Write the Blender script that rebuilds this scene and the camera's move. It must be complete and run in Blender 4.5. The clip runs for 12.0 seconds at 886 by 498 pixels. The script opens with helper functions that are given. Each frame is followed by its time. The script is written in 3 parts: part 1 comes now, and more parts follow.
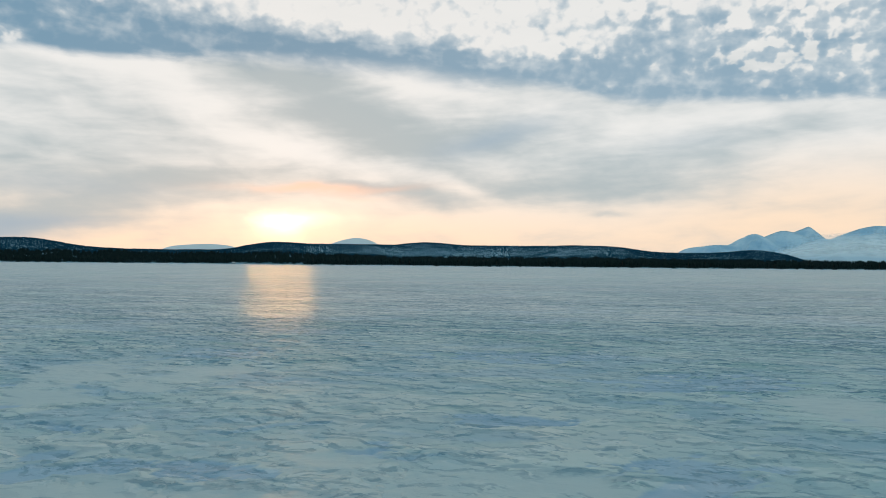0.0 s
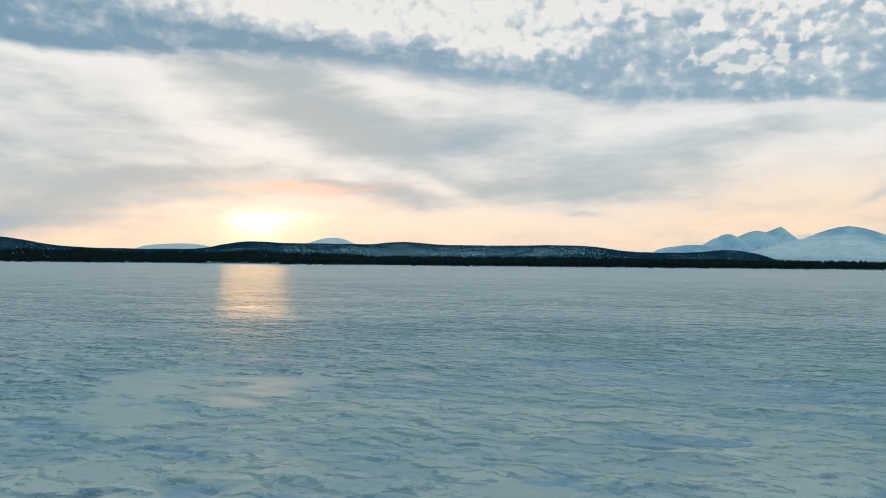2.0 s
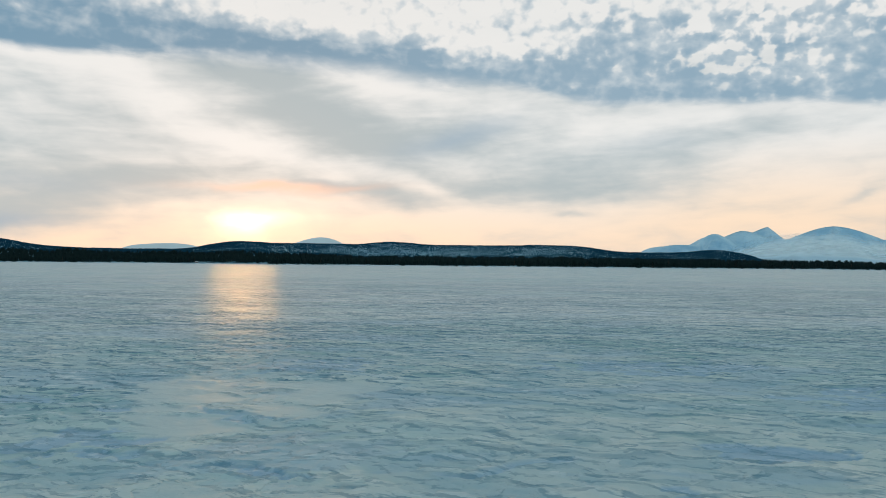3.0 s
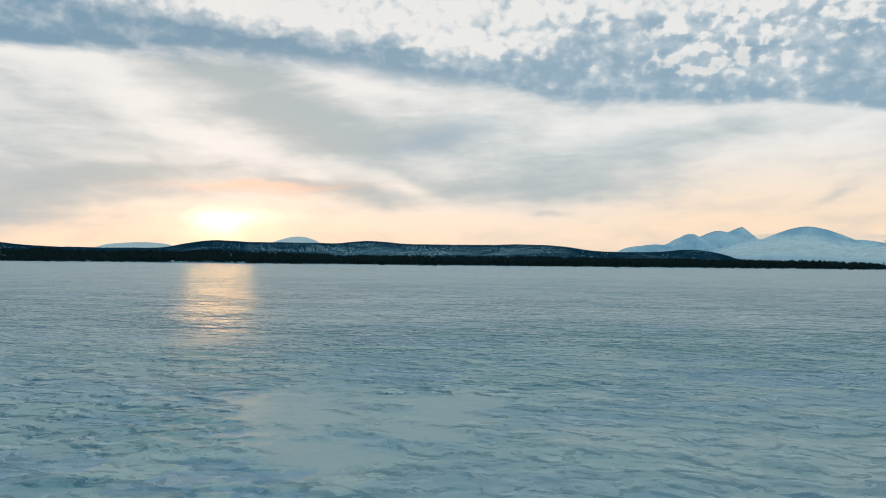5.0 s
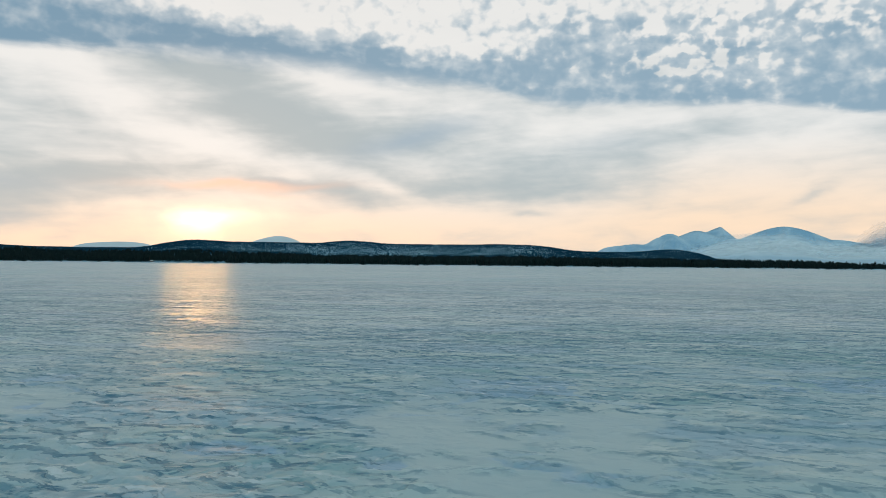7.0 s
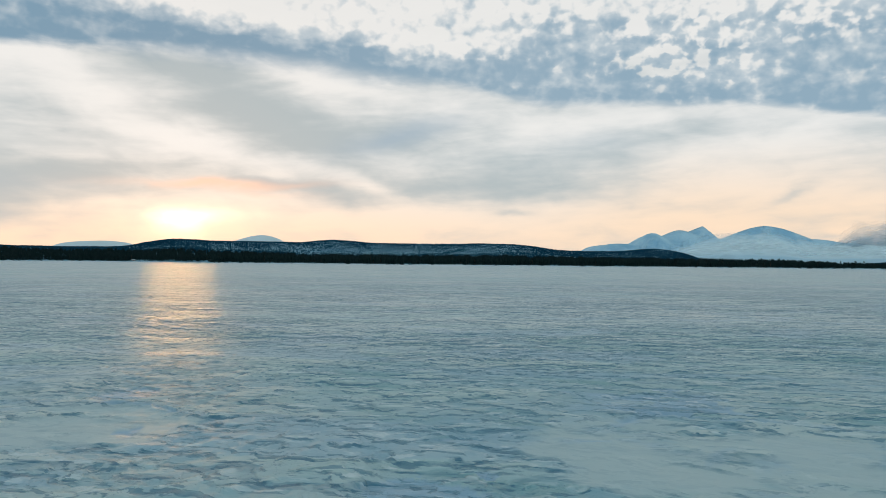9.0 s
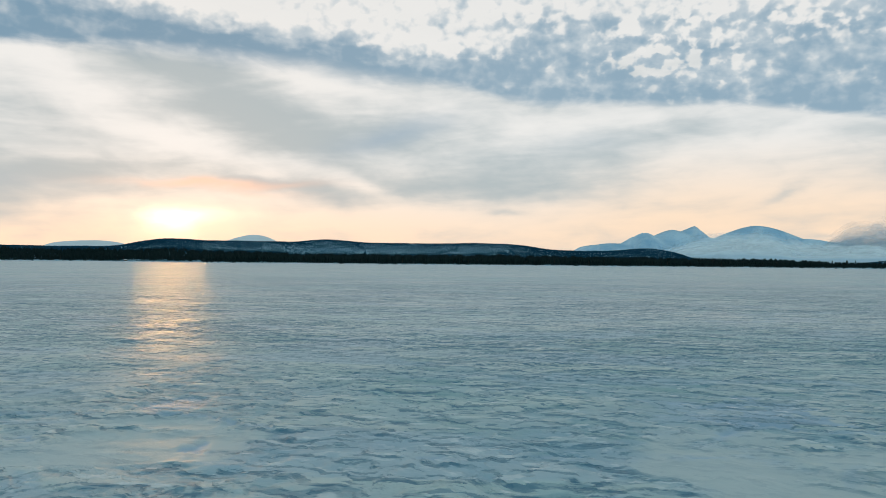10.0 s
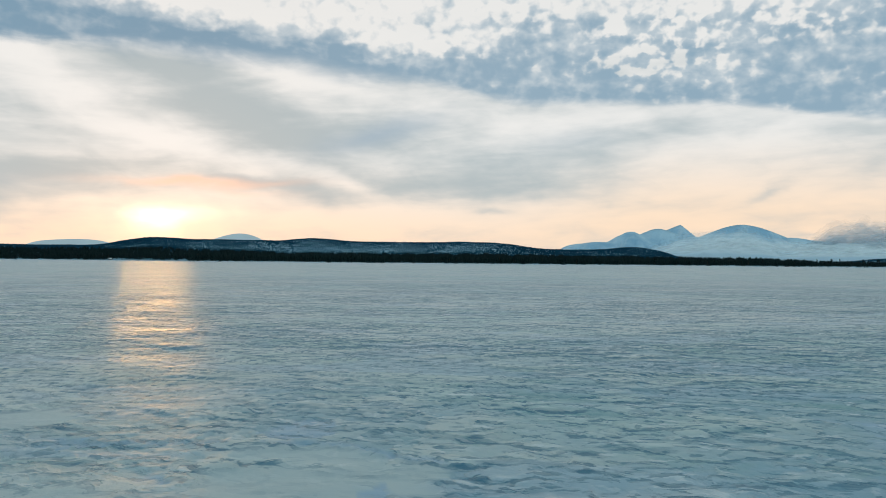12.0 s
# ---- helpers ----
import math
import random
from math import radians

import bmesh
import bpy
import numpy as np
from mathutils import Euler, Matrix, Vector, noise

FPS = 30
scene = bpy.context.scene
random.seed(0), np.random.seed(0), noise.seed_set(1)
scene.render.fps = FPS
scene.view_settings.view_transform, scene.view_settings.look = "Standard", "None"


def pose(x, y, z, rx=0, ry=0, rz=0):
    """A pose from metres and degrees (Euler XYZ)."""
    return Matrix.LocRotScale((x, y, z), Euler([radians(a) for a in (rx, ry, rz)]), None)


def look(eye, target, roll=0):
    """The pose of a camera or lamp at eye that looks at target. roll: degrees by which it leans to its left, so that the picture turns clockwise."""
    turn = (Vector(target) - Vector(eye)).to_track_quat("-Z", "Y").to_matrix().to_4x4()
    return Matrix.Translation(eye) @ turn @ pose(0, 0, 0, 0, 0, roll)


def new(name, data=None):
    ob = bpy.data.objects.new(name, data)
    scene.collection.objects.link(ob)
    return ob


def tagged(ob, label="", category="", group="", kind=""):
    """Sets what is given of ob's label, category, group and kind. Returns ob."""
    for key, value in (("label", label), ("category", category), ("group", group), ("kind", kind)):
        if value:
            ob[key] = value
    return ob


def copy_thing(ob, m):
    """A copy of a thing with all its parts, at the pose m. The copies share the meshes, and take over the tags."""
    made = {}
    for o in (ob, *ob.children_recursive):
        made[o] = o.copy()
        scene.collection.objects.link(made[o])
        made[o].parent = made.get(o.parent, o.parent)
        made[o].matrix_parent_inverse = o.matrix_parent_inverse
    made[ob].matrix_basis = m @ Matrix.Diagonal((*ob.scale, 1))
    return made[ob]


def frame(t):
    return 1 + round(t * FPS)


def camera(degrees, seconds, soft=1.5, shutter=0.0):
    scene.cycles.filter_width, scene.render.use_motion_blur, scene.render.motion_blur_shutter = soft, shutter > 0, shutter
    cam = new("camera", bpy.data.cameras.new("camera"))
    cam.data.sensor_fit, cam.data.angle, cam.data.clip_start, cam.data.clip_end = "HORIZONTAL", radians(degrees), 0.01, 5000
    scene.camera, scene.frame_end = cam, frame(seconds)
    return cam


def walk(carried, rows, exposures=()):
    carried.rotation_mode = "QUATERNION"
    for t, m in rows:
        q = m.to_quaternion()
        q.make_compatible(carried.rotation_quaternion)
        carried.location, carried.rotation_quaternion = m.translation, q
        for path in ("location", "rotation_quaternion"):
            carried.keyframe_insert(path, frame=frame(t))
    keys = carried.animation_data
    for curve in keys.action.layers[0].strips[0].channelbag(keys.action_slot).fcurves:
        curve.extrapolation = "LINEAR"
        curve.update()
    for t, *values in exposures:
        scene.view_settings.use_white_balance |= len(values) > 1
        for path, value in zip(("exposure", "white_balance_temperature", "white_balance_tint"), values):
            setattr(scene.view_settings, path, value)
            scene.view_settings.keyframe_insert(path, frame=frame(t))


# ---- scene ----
# ---- camera and walk ----
cam = camera(59.0, 12.0, soft=0.7, shutter=0.3)
# seconds, x, y, z, yaw, pitch, roll
PATH = [
    (0.0, 0.00, 0.00, 1.80, 0.743, 1.190, -0.544),
    (1.0, -0.96, 0.50, 1.80, -0.121, 1.186, -0.548),
    (2.0, -1.92, 1.04, 1.80, -0.988, 1.182, -0.551),
    (3.0, -2.88, 1.62, 1.80, -1.854, 1.176, -0.552),
    (5.0, -4.80, 2.90, 1.80, -3.483, 1.150, -0.573),
    (6.0, -5.75, 3.59, 1.80, -4.220, 1.146, -0.576),
    (7.0, -6.69, 4.31, 1.79, -4.906, 1.140, -0.578),
    (9.0, -8.55, 5.83, 1.79, -6.107, 1.095, -0.573),
    (10.0, -9.47, 6.62, 1.79, -6.641, 1.075, -0.563),
    (11.0, -10.37, 7.43, 1.79, -7.148, 1.044, -0.552),
    (12.0, -11.26, 8.26, 1.79, -7.631, 0.993, -0.543),
]
walk(cam, [(t, pose(x, y, z, 90 + p, r, w)) for t, x, y, z, w, p, r in PATH])

SUN_AZ, SUN_EL = -12.45, 2.9   # degrees, clockwise from +y


# ---- node arithmetic ----
class Net:
    """A node tree that is written as arithmetic on sockets."""

    def __init__(self, tree):
        self.tree = tree
        self.nodes, self.links = tree.nodes, tree.links

    def add(self, kind, attribute_name=None, data_type=None, interpolation_type=None, noise_dimensions=None, operation=None, sky_type=None, sun_disc=None, use_clamp=None, vector_type=None):
        n = self.nodes.new(kind)
        if attribute_name is not None:
            n.attribute_name = attribute_name
        if data_type is not None:
            n.data_type = data_type
        if interpolation_type is not None:
            n.interpolation_type = interpolation_type
        if noise_dimensions is not None:
            n.noise_dimensions = noise_dimensions
        if operation is not None:
            n.operation = operation
        if sky_type is not None:
            n.sky_type = sky_type
        if sun_disc is not None:
            n.sun_disc = sun_disc
        if use_clamp is not None:
            n.use_clamp = use_clamp
        if vector_type is not None:
            n.vector_type = vector_type
        return n

    def put(self, socket, value):
        if isinstance(value, Val):
            self.links.new(value.out, socket)
        elif isinstance(value, bpy.types.NodeSocket):
            self.links.new(value, socket)
        else:
            socket.default_value = value

    def math(self, op, a, b=None, c=None, clamp=False):
        n = self.add("ShaderNodeMath", operation=op, use_clamp=clamp)
        for i, v in enumerate((a, b, c)):
            if v is not None:
                self.put(n.inputs[i], v)
        return Val(self, n.outputs[0])

    def vec(self, op, a, b=None, scale=None):
        n = self.add("ShaderNodeVectorMath", operation=op)
        self.put(n.inputs[0], a)
        if b is not None:
            self.put(n.inputs[1], b)
        if scale is not None:
            self.put(n.inputs["Scale"], scale)
        return Val(self, n.outputs["Value" if op in ("LENGTH", "DOT_PRODUCT", "DISTANCE") else "Vector"])

    def xyz(self, v):
        n = self.add("ShaderNodeSeparateXYZ")
        self.put(n.inputs[0], v)
        return [Val(self, o) for o in n.outputs]

    def join(self, x, y, z=0.0):
        n = self.add("ShaderNodeCombineXYZ")
        for s, v in zip(n.inputs, (x, y, z)):
            self.put(s, v)
        return Val(self, n.outputs[0])

    def place(self, v, loc=(0, 0, 0), turn=0.0, size=(1, 1, 1), kind="TEXTURE"):
        n = self.add("ShaderNodeMapping", vector_type=kind)
        self.put(n.inputs["Vector"], v)
        n.inputs["Location"].default_value = loc
        n.inputs["Rotation"].default_value = (0, 0, radians(turn))
        n.inputs["Scale"].default_value = size
        return Val(self, n.outputs[0])

    def noise(self, v, scale=1.0, detail=4.0, rough=0.5, warp=0.0, flat=True, colour=False):
        n = self.add("ShaderNodeTexNoise", noise_dimensions="2D" if flat else "3D")
        self.put(n.inputs["Vector"], v)
        n.inputs["Scale"].default_value, n.inputs["Detail"].default_value = scale, detail
        n.inputs["Roughness"].default_value, n.inputs["Distortion"].default_value = rough, warp
        return Val(self, n.outputs["Color" if colour else "Fac"])

    def step(self, v, low, high, out0=0.0, out1=1.0):
        n = self.add("ShaderNodeMapRange", interpolation_type="SMOOTHSTEP")
        for s, x in zip(("Value", "From Min", "From Max", "To Min", "To Max"), (v, low, high, out0, out1)):
            self.put(n.inputs[s], x)
        return Val(self, n.outputs["Result"])

    def mix(self, fac, a, b):
        n = self.add("ShaderNodeMix", data_type="RGBA")
        self.put(n.inputs["Factor"], fac)
        for s, v in ((n.inputs[6], a), (n.inputs[7], b)):
            self.put(s, v if isinstance(v, Val) else (*v, 1.0))
        return Val(self, n.outputs[2])

    def curve(self, v, low, high, stops):
        """A smooth curve through (position, value) stops, values from 0 to 1."""
        n = self.add("ShaderNodeValToRGB")
        self.put(n.inputs[0], (v - low) * (1.0 / (high - low)))
        ramp = n.color_ramp
        ramp.interpolation = "EASE"
        while len(ramp.elements) < len(stops):
            ramp.elements.new(0.5)
        for e, (p, x) in zip(ramp.elements, stops):
            e.position, e.color = (p - low) / (high - low), (x, x, x, 1)
        return Val(self, n.outputs[0])


class Val:
    def __init__(self, net, out):
        self.net, self.out = net, out

    def __add__(self, o): return self.net.math("ADD", self, o)
    def __radd__(self, o): return self.net.math("ADD", o, self)
    def __sub__(self, o): return self.net.math("SUBTRACT", self, o)
    def __rsub__(self, o): return self.net.math("SUBTRACT", o, self)
    def __mul__(self, o): return self.net.math("MULTIPLY", self, o)
    def __rmul__(self, o): return self.net.math("MULTIPLY", o, self)
    def __truediv__(self, o): return self.net.math("DIVIDE", self, o)
    def clamp(self): return self.net.math("ADD", self, 0.0, clamp=True)


# ---- world: low winter sun behind broken cloud ----
world = bpy.data.worlds.new("winter_sky")
scene.world = world
world.use_nodes = True
world.node_tree.nodes.clear()
w = Net(world.node_tree)

ray = w.add("ShaderNodeTexCoord").outputs["Generated"]
dx, dy, dz = w.xyz(ray)
AZ = w.math("ARCTAN2", dx, dy) * (180 / math.pi)
EL = w.math("ARCSINE", dz) * (180 / math.pi)
sky_at = w.join(AZ, EL)
wisp = w.noise(w.place(sky_at, turn=5, size=(10.0, 2.1, 1)), 1.0, 4, 0.46, 0.5)
billow = w.noise(w.place(sky_at, turn=-6, size=(4.0, 1.5, 1)), 1.0, 4, 0.5, 0.3)
fine = w.noise(w.place(sky_at, turn=3, size=(2.4, 0.42, 1)), 1.0, 3, 0.5)
puff = w.noise(w.place(sky_at, loc=(2, 5, 0), turn=10, size=(1.45, 1.1, 1)), 1.0, 2, 0.45, 0.2)
mottle = w.noise(w.place(sky_at, loc=(7, 3, 0), size=(0.85, 0.68, 1)), 1.0, 2, 0.45, 0.15)
drift = w.noise(w.place(sky_at, loc=(40, 9, 0), size=(4.5, 2.2, 1)), 1.0, 4, 0.5, colour=True)
nudge = w.vec("SCALE", w.vec("SUBTRACT", drift, (0.5, 0.5, 0.5)), scale=2.8)
warped = w.vec("ADD", sky_at, w.vec("MULTIPLY", nudge, (1.0, 0.36, 0.0)))


def stroke(az, el, length, width, turn):
    """A soft oval of cloud, in degrees of the sky."""
    v = w.place(warped, (az, el, 0), turn, (length, width, 1))
    return w.math("EXPONENT", w.vec("DOT_PRODUCT", v, v) * -1.0)


def strokes(rows):
    total = None
    for az, el, length, width, turn, much in rows:
        s = stroke(az, el, length, width, turn) * much
        total = s if total is None else total + s
    return total


# azimuth, elevation, half length, half width, slant, strength
GREY = [
    (-9.6, 11.7, 7.6, 2.7, -14, 0.78), (-4.3, 8.6, 5.4, 1.9, -20, 0.50), (2.3, 9.3, 7.0, 1.8, 5, 0.42), (8.5, 9.0, 5.0, 1.6, 0, 0.28),
    (10.5, 6.0, 10.4, 1.6, 3, 0.78), (4.0, 5.3, 5.0, 0.8, 0, 0.40), (19.7, 8.6, 7.0, 1.5, 8, 0.40), (11.3, 3.7, 1.4, 0.3, 0, 0.50),
    (-26.5, 7.9, 10.7, 2.5, -8, 0.30), (-25.4, 5.0, 12.0, 2.0, 2, 0.52), (-27.5, 3.1, 6.4, 1.2, 8, 0.55), (-15.2, 6.5, 5.8, 0.7, 8, 0.42),
    (-12.5, 13.4, 4.5, 0.8, -2, 0.45), (13.0, 10.9, 5.0, 0.9, -6, 0.22), (29.8, 4.8, 1.2, 0.4, 20, 0.62), (32.6, 8.3, 8.3, 1.1, -8, 0.25),
]
DARK_BITS = [
    (-29.0, 2.7, 3.7, 0.6, 0, 0.45), (-29.8, 1.9, 2.4, 0.6, 0, 0.75), (-6.7, 5.8, 2.9, 0.35, -3, 0.55), (-3.4, 5.1, 3.7, 0.55, -12, 0.50),
    (-17.1, 4.6, 2.9, 0.4, 5, 0.25), (-23.1, 10.0, 6.2, 1.2, -25, 0.22), (31.9, 2.1, 0.9, 0.25, 0, 0.45), (36.2, 8.9, 2.5, 0.7, -10, 0.50),
]
BRIGHT = [
    (-26.6, 13.5, 8.3, 0.6, -3, 0.50), (-20.6, 12.1, 5.0, 1.3, -25, 0.24), (-15.2, 9.4, 5.0, 1.0, -28, 0.30), (-9.2, 7.5, 5.4, 0.9, -20, 0.44),
    (-1.8, 6.4, 4.5, 0.7, -17, 0.50), (1.5, 5.3, 2.1, 0.4, -15, 0.38), (-2.7, 13.0, 3.6, 0.7, -8, 0.48), (3.9, 11.7, 8.3, 0.8, -10, 0.26),
    (14.0, 10.3, 6.2, 0.9, 3, 0.28), (20.7, 10.5, 8.3, 0.5, 6, 0.26), (25.9, 5.4, 6.2, 1.6, 5, 0.36), (28.0, 8.6, 8.0, 1.4, 6, 0.28), (3.0, 3.2, 14.0, 0.8, 1, 0.25),
]
low = 1.0 - w.step(EL - w.step(AZ, 10, 25) * 2.0, 0.5, 8.0)
grey = strokes(GREY) + strokes(DARK_BITS) - strokes(BRIGHT) + (wisp - 0.5) * 0.95 + (billow - 0.5) * 0.75 + (fine - 0.5) * 0.30 + 0.36 - low * 0.10
high = w.step(EL, 16.0, 30.0)
cover = w.step(grey + high * 0.2, -0.10, 1.38) * (1.0 - 0.9 * w.step(EL, 13.5, 16.0))

# the slate-blue bank across the top, sharp below, breaking into puffs above
ragged = (billow - 0.5) * 1.5 + (fine - 0.5) * 0.6
base_edge = w.curve(AZ, -45, 55, [(-45, 0.665), (-27, 0.678), (-14, 0.708), (-5, 0.702), (4, 0.652), (15, 0.572), (26, 0.556), (38, 0.47)]) * 20.0
top_edge = w.curve(AZ, -45, 55, [(-45, 0.96), (-22, 0.90), (-15, 0.87), (-8, 0.828), (-1, 0.825), (5, 0.755), (9.5, 0.775), (13.5, 0.875)]) * 20.0
fuzz = w.step(AZ, -20, -13) * (1.0 - w.step(AZ, 0, 10))
in_base = w.step(EL - base_edge + ragged * 0.5, -0.35 - fuzz * 0.65, 0.55 + fuzz * 0.45)
# openings where the puffs part and bright sky shows
HOLES = [
    (21.7, 14.7, 2.8, 1.9, 10, 0.62), (24.2, 13.0, 3.7, 0.5, -12, 0.55), (26.3, 14.2, 2.5, 1.3, 0, 0.45), (24.9, 17.0, 4.4, 1.1, 0, 0.45),
    (5.2, 15.9, 3.7, 0.8, -3, 0.45), (2.2, 18.1, 3.7, 1.4, 0, 0.40), (-8.5, 17.8, 6.4, 1.0, -5, 0.75), (20.0, 16.2, 1.3, 1.2, 0, 0.35),
    (-29.9, 14.3, 1.3, 0.7, 0, 0.55), (-26.3, 16.3, 1.9, 0.5, 30, 0.35), (32.3, 16.2, 3.7, 1.2, 0, 0.40), (12.0, 18.0, 3.0, 0.9, 0, 0.35),
]
holes = strokes(HOLES)
solid = w.math("MINIMUM", w.math("MAXIMUM", (top_edge - EL) * 0.75, -0.36), 1.0) * w.step(AZ, 6, 18, 0.55, 0.44)
body = w.step(EL - base_edge, 0.6, 2.6, 0.22, 0.0)
lumps = (puff - 0.5) * 1.1 + (mottle - 0.5) * 0.75
lumps = lumps * w.step(AZ, -8, 10, 1.0, 1.55)
thick = solid + lumps + body - holes * w.step(mottle * 0.5 + puff * 0.5, 0.36, 0.60, 1.35, 0.45) + 0.14
bank = in_base * w.step(thick, -0.26, 0.42)
slate = stroke(2.6, 9.2, 3.8, 0.9, 16) * 0.75 + stroke(-27.0, 5.2, 7.0, 0.7, 0) * 0.25 + stroke(-29.0, 2.7, 4.0, 0.5, 0) * 0.6 + stroke(-29.8, 1.9, 2.4, 0.7, 0) * 0.5 + stroke(17.0, 8.8, 3.5, 0.8, 4) * 0.2 + stroke(-6.7, 5.8, 1.4, 0.3, -3) * 0.2

# colours, before the sun's warmth
off_sun = w.vec("LENGTH", w.vec("MULTIPLY", w.vec("SUBTRACT", sky_at, (SUN_AZ, SUN_EL, 0)), (0.60, 1.0, 0)))
pale = w.mix(low, (0.895, 0.895, 0.88), (1.04, 0.81, 0.61))
shade = w.mix(low, (0.435, 0.525, 0.565), (0.505, 0.555, 0.565))
cloud = w.mix(cover, pale, shade)
deep = w.mix(w.step(AZ, -14, 12), (0.15, 0.315, 0.455), (0.27, 0.415, 0.535))
heavy = w.step(solid * 0.9 + lumps * 0.55 + (billow - 0.5) * 1.0 + body * 0.6 - holes * 0.45, -0.18, 0.72)
cloud = w.mix(bank * 0.96, cloud, w.mix(heavy, (0.60, 0.68, 0.73), deep))
# overhead and behind, away from the sun, the cloud is thick and blue
rear = w.step(w.math("ABSOLUTE", AZ), 55, 120)
cloud = w.mix(w.step(EL, 19.0, 34.0) * 0.9, cloud, w.mix(billow, (0.165, 0.303, 0.343), (0.24, 0.39, 0.435)))
cloud = w.mix(rear * 0.85, cloud, w.mix(wisp, (0.34, 0.57, 0.69), (0.44, 0.68, 0.78)))
cloud = w.mix(slate.clamp(), cloud, (0.33, 0.46, 0.57))
# pink under-lit streaks over the sun
pink = stroke(-10.0, 5.5, 5.6, 0.30, 1) * w.step(wisp, 0.3, 0.6, 0.45, 0.85) + stroke(-8.0, 5.0, 4.0, 0.3, -4) * 0.3
cloud = w.mix(pink.clamp(), cloud, (1.0, 0.66, 0.52))

nishita = w.add("ShaderNodeTexSky", sky_type="NISHITA", sun_disc=False)
nishita.sun_elevation, nishita.sun_rotation = radians(2.2), radians(SUN_AZ)
nishita.air_density, nishita.dust_density = 1.0, 1.5
clear = w.vec("SCALE", nishita.outputs[0], scale=0.10)
veil = w.step(EL, -1.0, 60.0, 0.94, 0.72)
seen = w.mix(veil, clear, cloud)
# the sun itself, blurred to a soft blaze by thin cloud
blur = w.vec("LENGTH", w.vec("MULTIPLY", w.vec("SUBTRACT", warped, (SUN_AZ + 0.2, SUN_EL, 0)), (0.40, 1.0, 0)))
blaze = w.math("EXPONENT", blur * blur * (-1 / 0.58 ** 2)) * 2.0 * w.step(wisp, 0.25, 0.7, 0.6, 1.2)
# the sun's glow through thin cloud
thin = 1.0 - cover * 0.55
band = w.step(wisp, 0.25, 0.7, 0.75, 1.15)
glow = (stroke(-12.2, 2.85, 2.8, 0.8, 0) * 0.12 + stroke(-10.8, 3.3, 3.2, 0.42, 0) * 0.30 + stroke(-12.4, 1.8, 1.2, 0.9, 0) * 0.22) * band
glow = glow + w.math("EXPONENT", off_sun * -0.62) * 0.26 * thin * band
halo = w.vec("SCALE", w.join(1.0, 0.74, 0.44), scale=glow)
seen = w.vec("ADD", seen, w.vec("ADD", halo, w.vec("SCALE", w.join(1.0, 0.64, 0.34), scale=blaze)))

back = w.add("ShaderNodeBackground")
w.put(back.inputs["Color"], seen)
back.inputs["Strength"].default_value = 1.0
w.links.new(back.outputs[0], w.add("ShaderNodeOutputWorld").inputs[0])

sun_data = bpy.data.lights.new("sun", "SUN")
sun_data.energy, sun_data.angle, sun_data.color = 0.155, radians(4.6), (1.0, 0.49, 0.12)
sun = new("sun", sun_data)
sa, se = radians(SUN_AZ), radians(2.2)
sun_way = Vector((math.sin(sa) * math.cos(se), math.cos(sa) * math.cos(se), math.sin(se)))
sun.matrix_world = look((0, 0, 60), Vector((0, 0, 60)) - sun_way)
scene.view_settings.exposure = 0.0


# ---- materials ----
def material(name):
    m = bpy.data.materials.new(name)
    m.use_nodes = True
    m.node_tree.nodes.clear()
    n = Net(m.node_tree)
    shader = n.add("ShaderNodeBsdfPrincipled")
    n.links.new(shader.outputs[0], n.add("ShaderNodeOutputMaterial").inputs[0])
    return m, n, shader.inputs


def ground_xy(n):
    x, y, z = n.xyz(n.add("ShaderNodeNewGeometry").outputs["Position"])
    return n.join(x, y), x, y, z


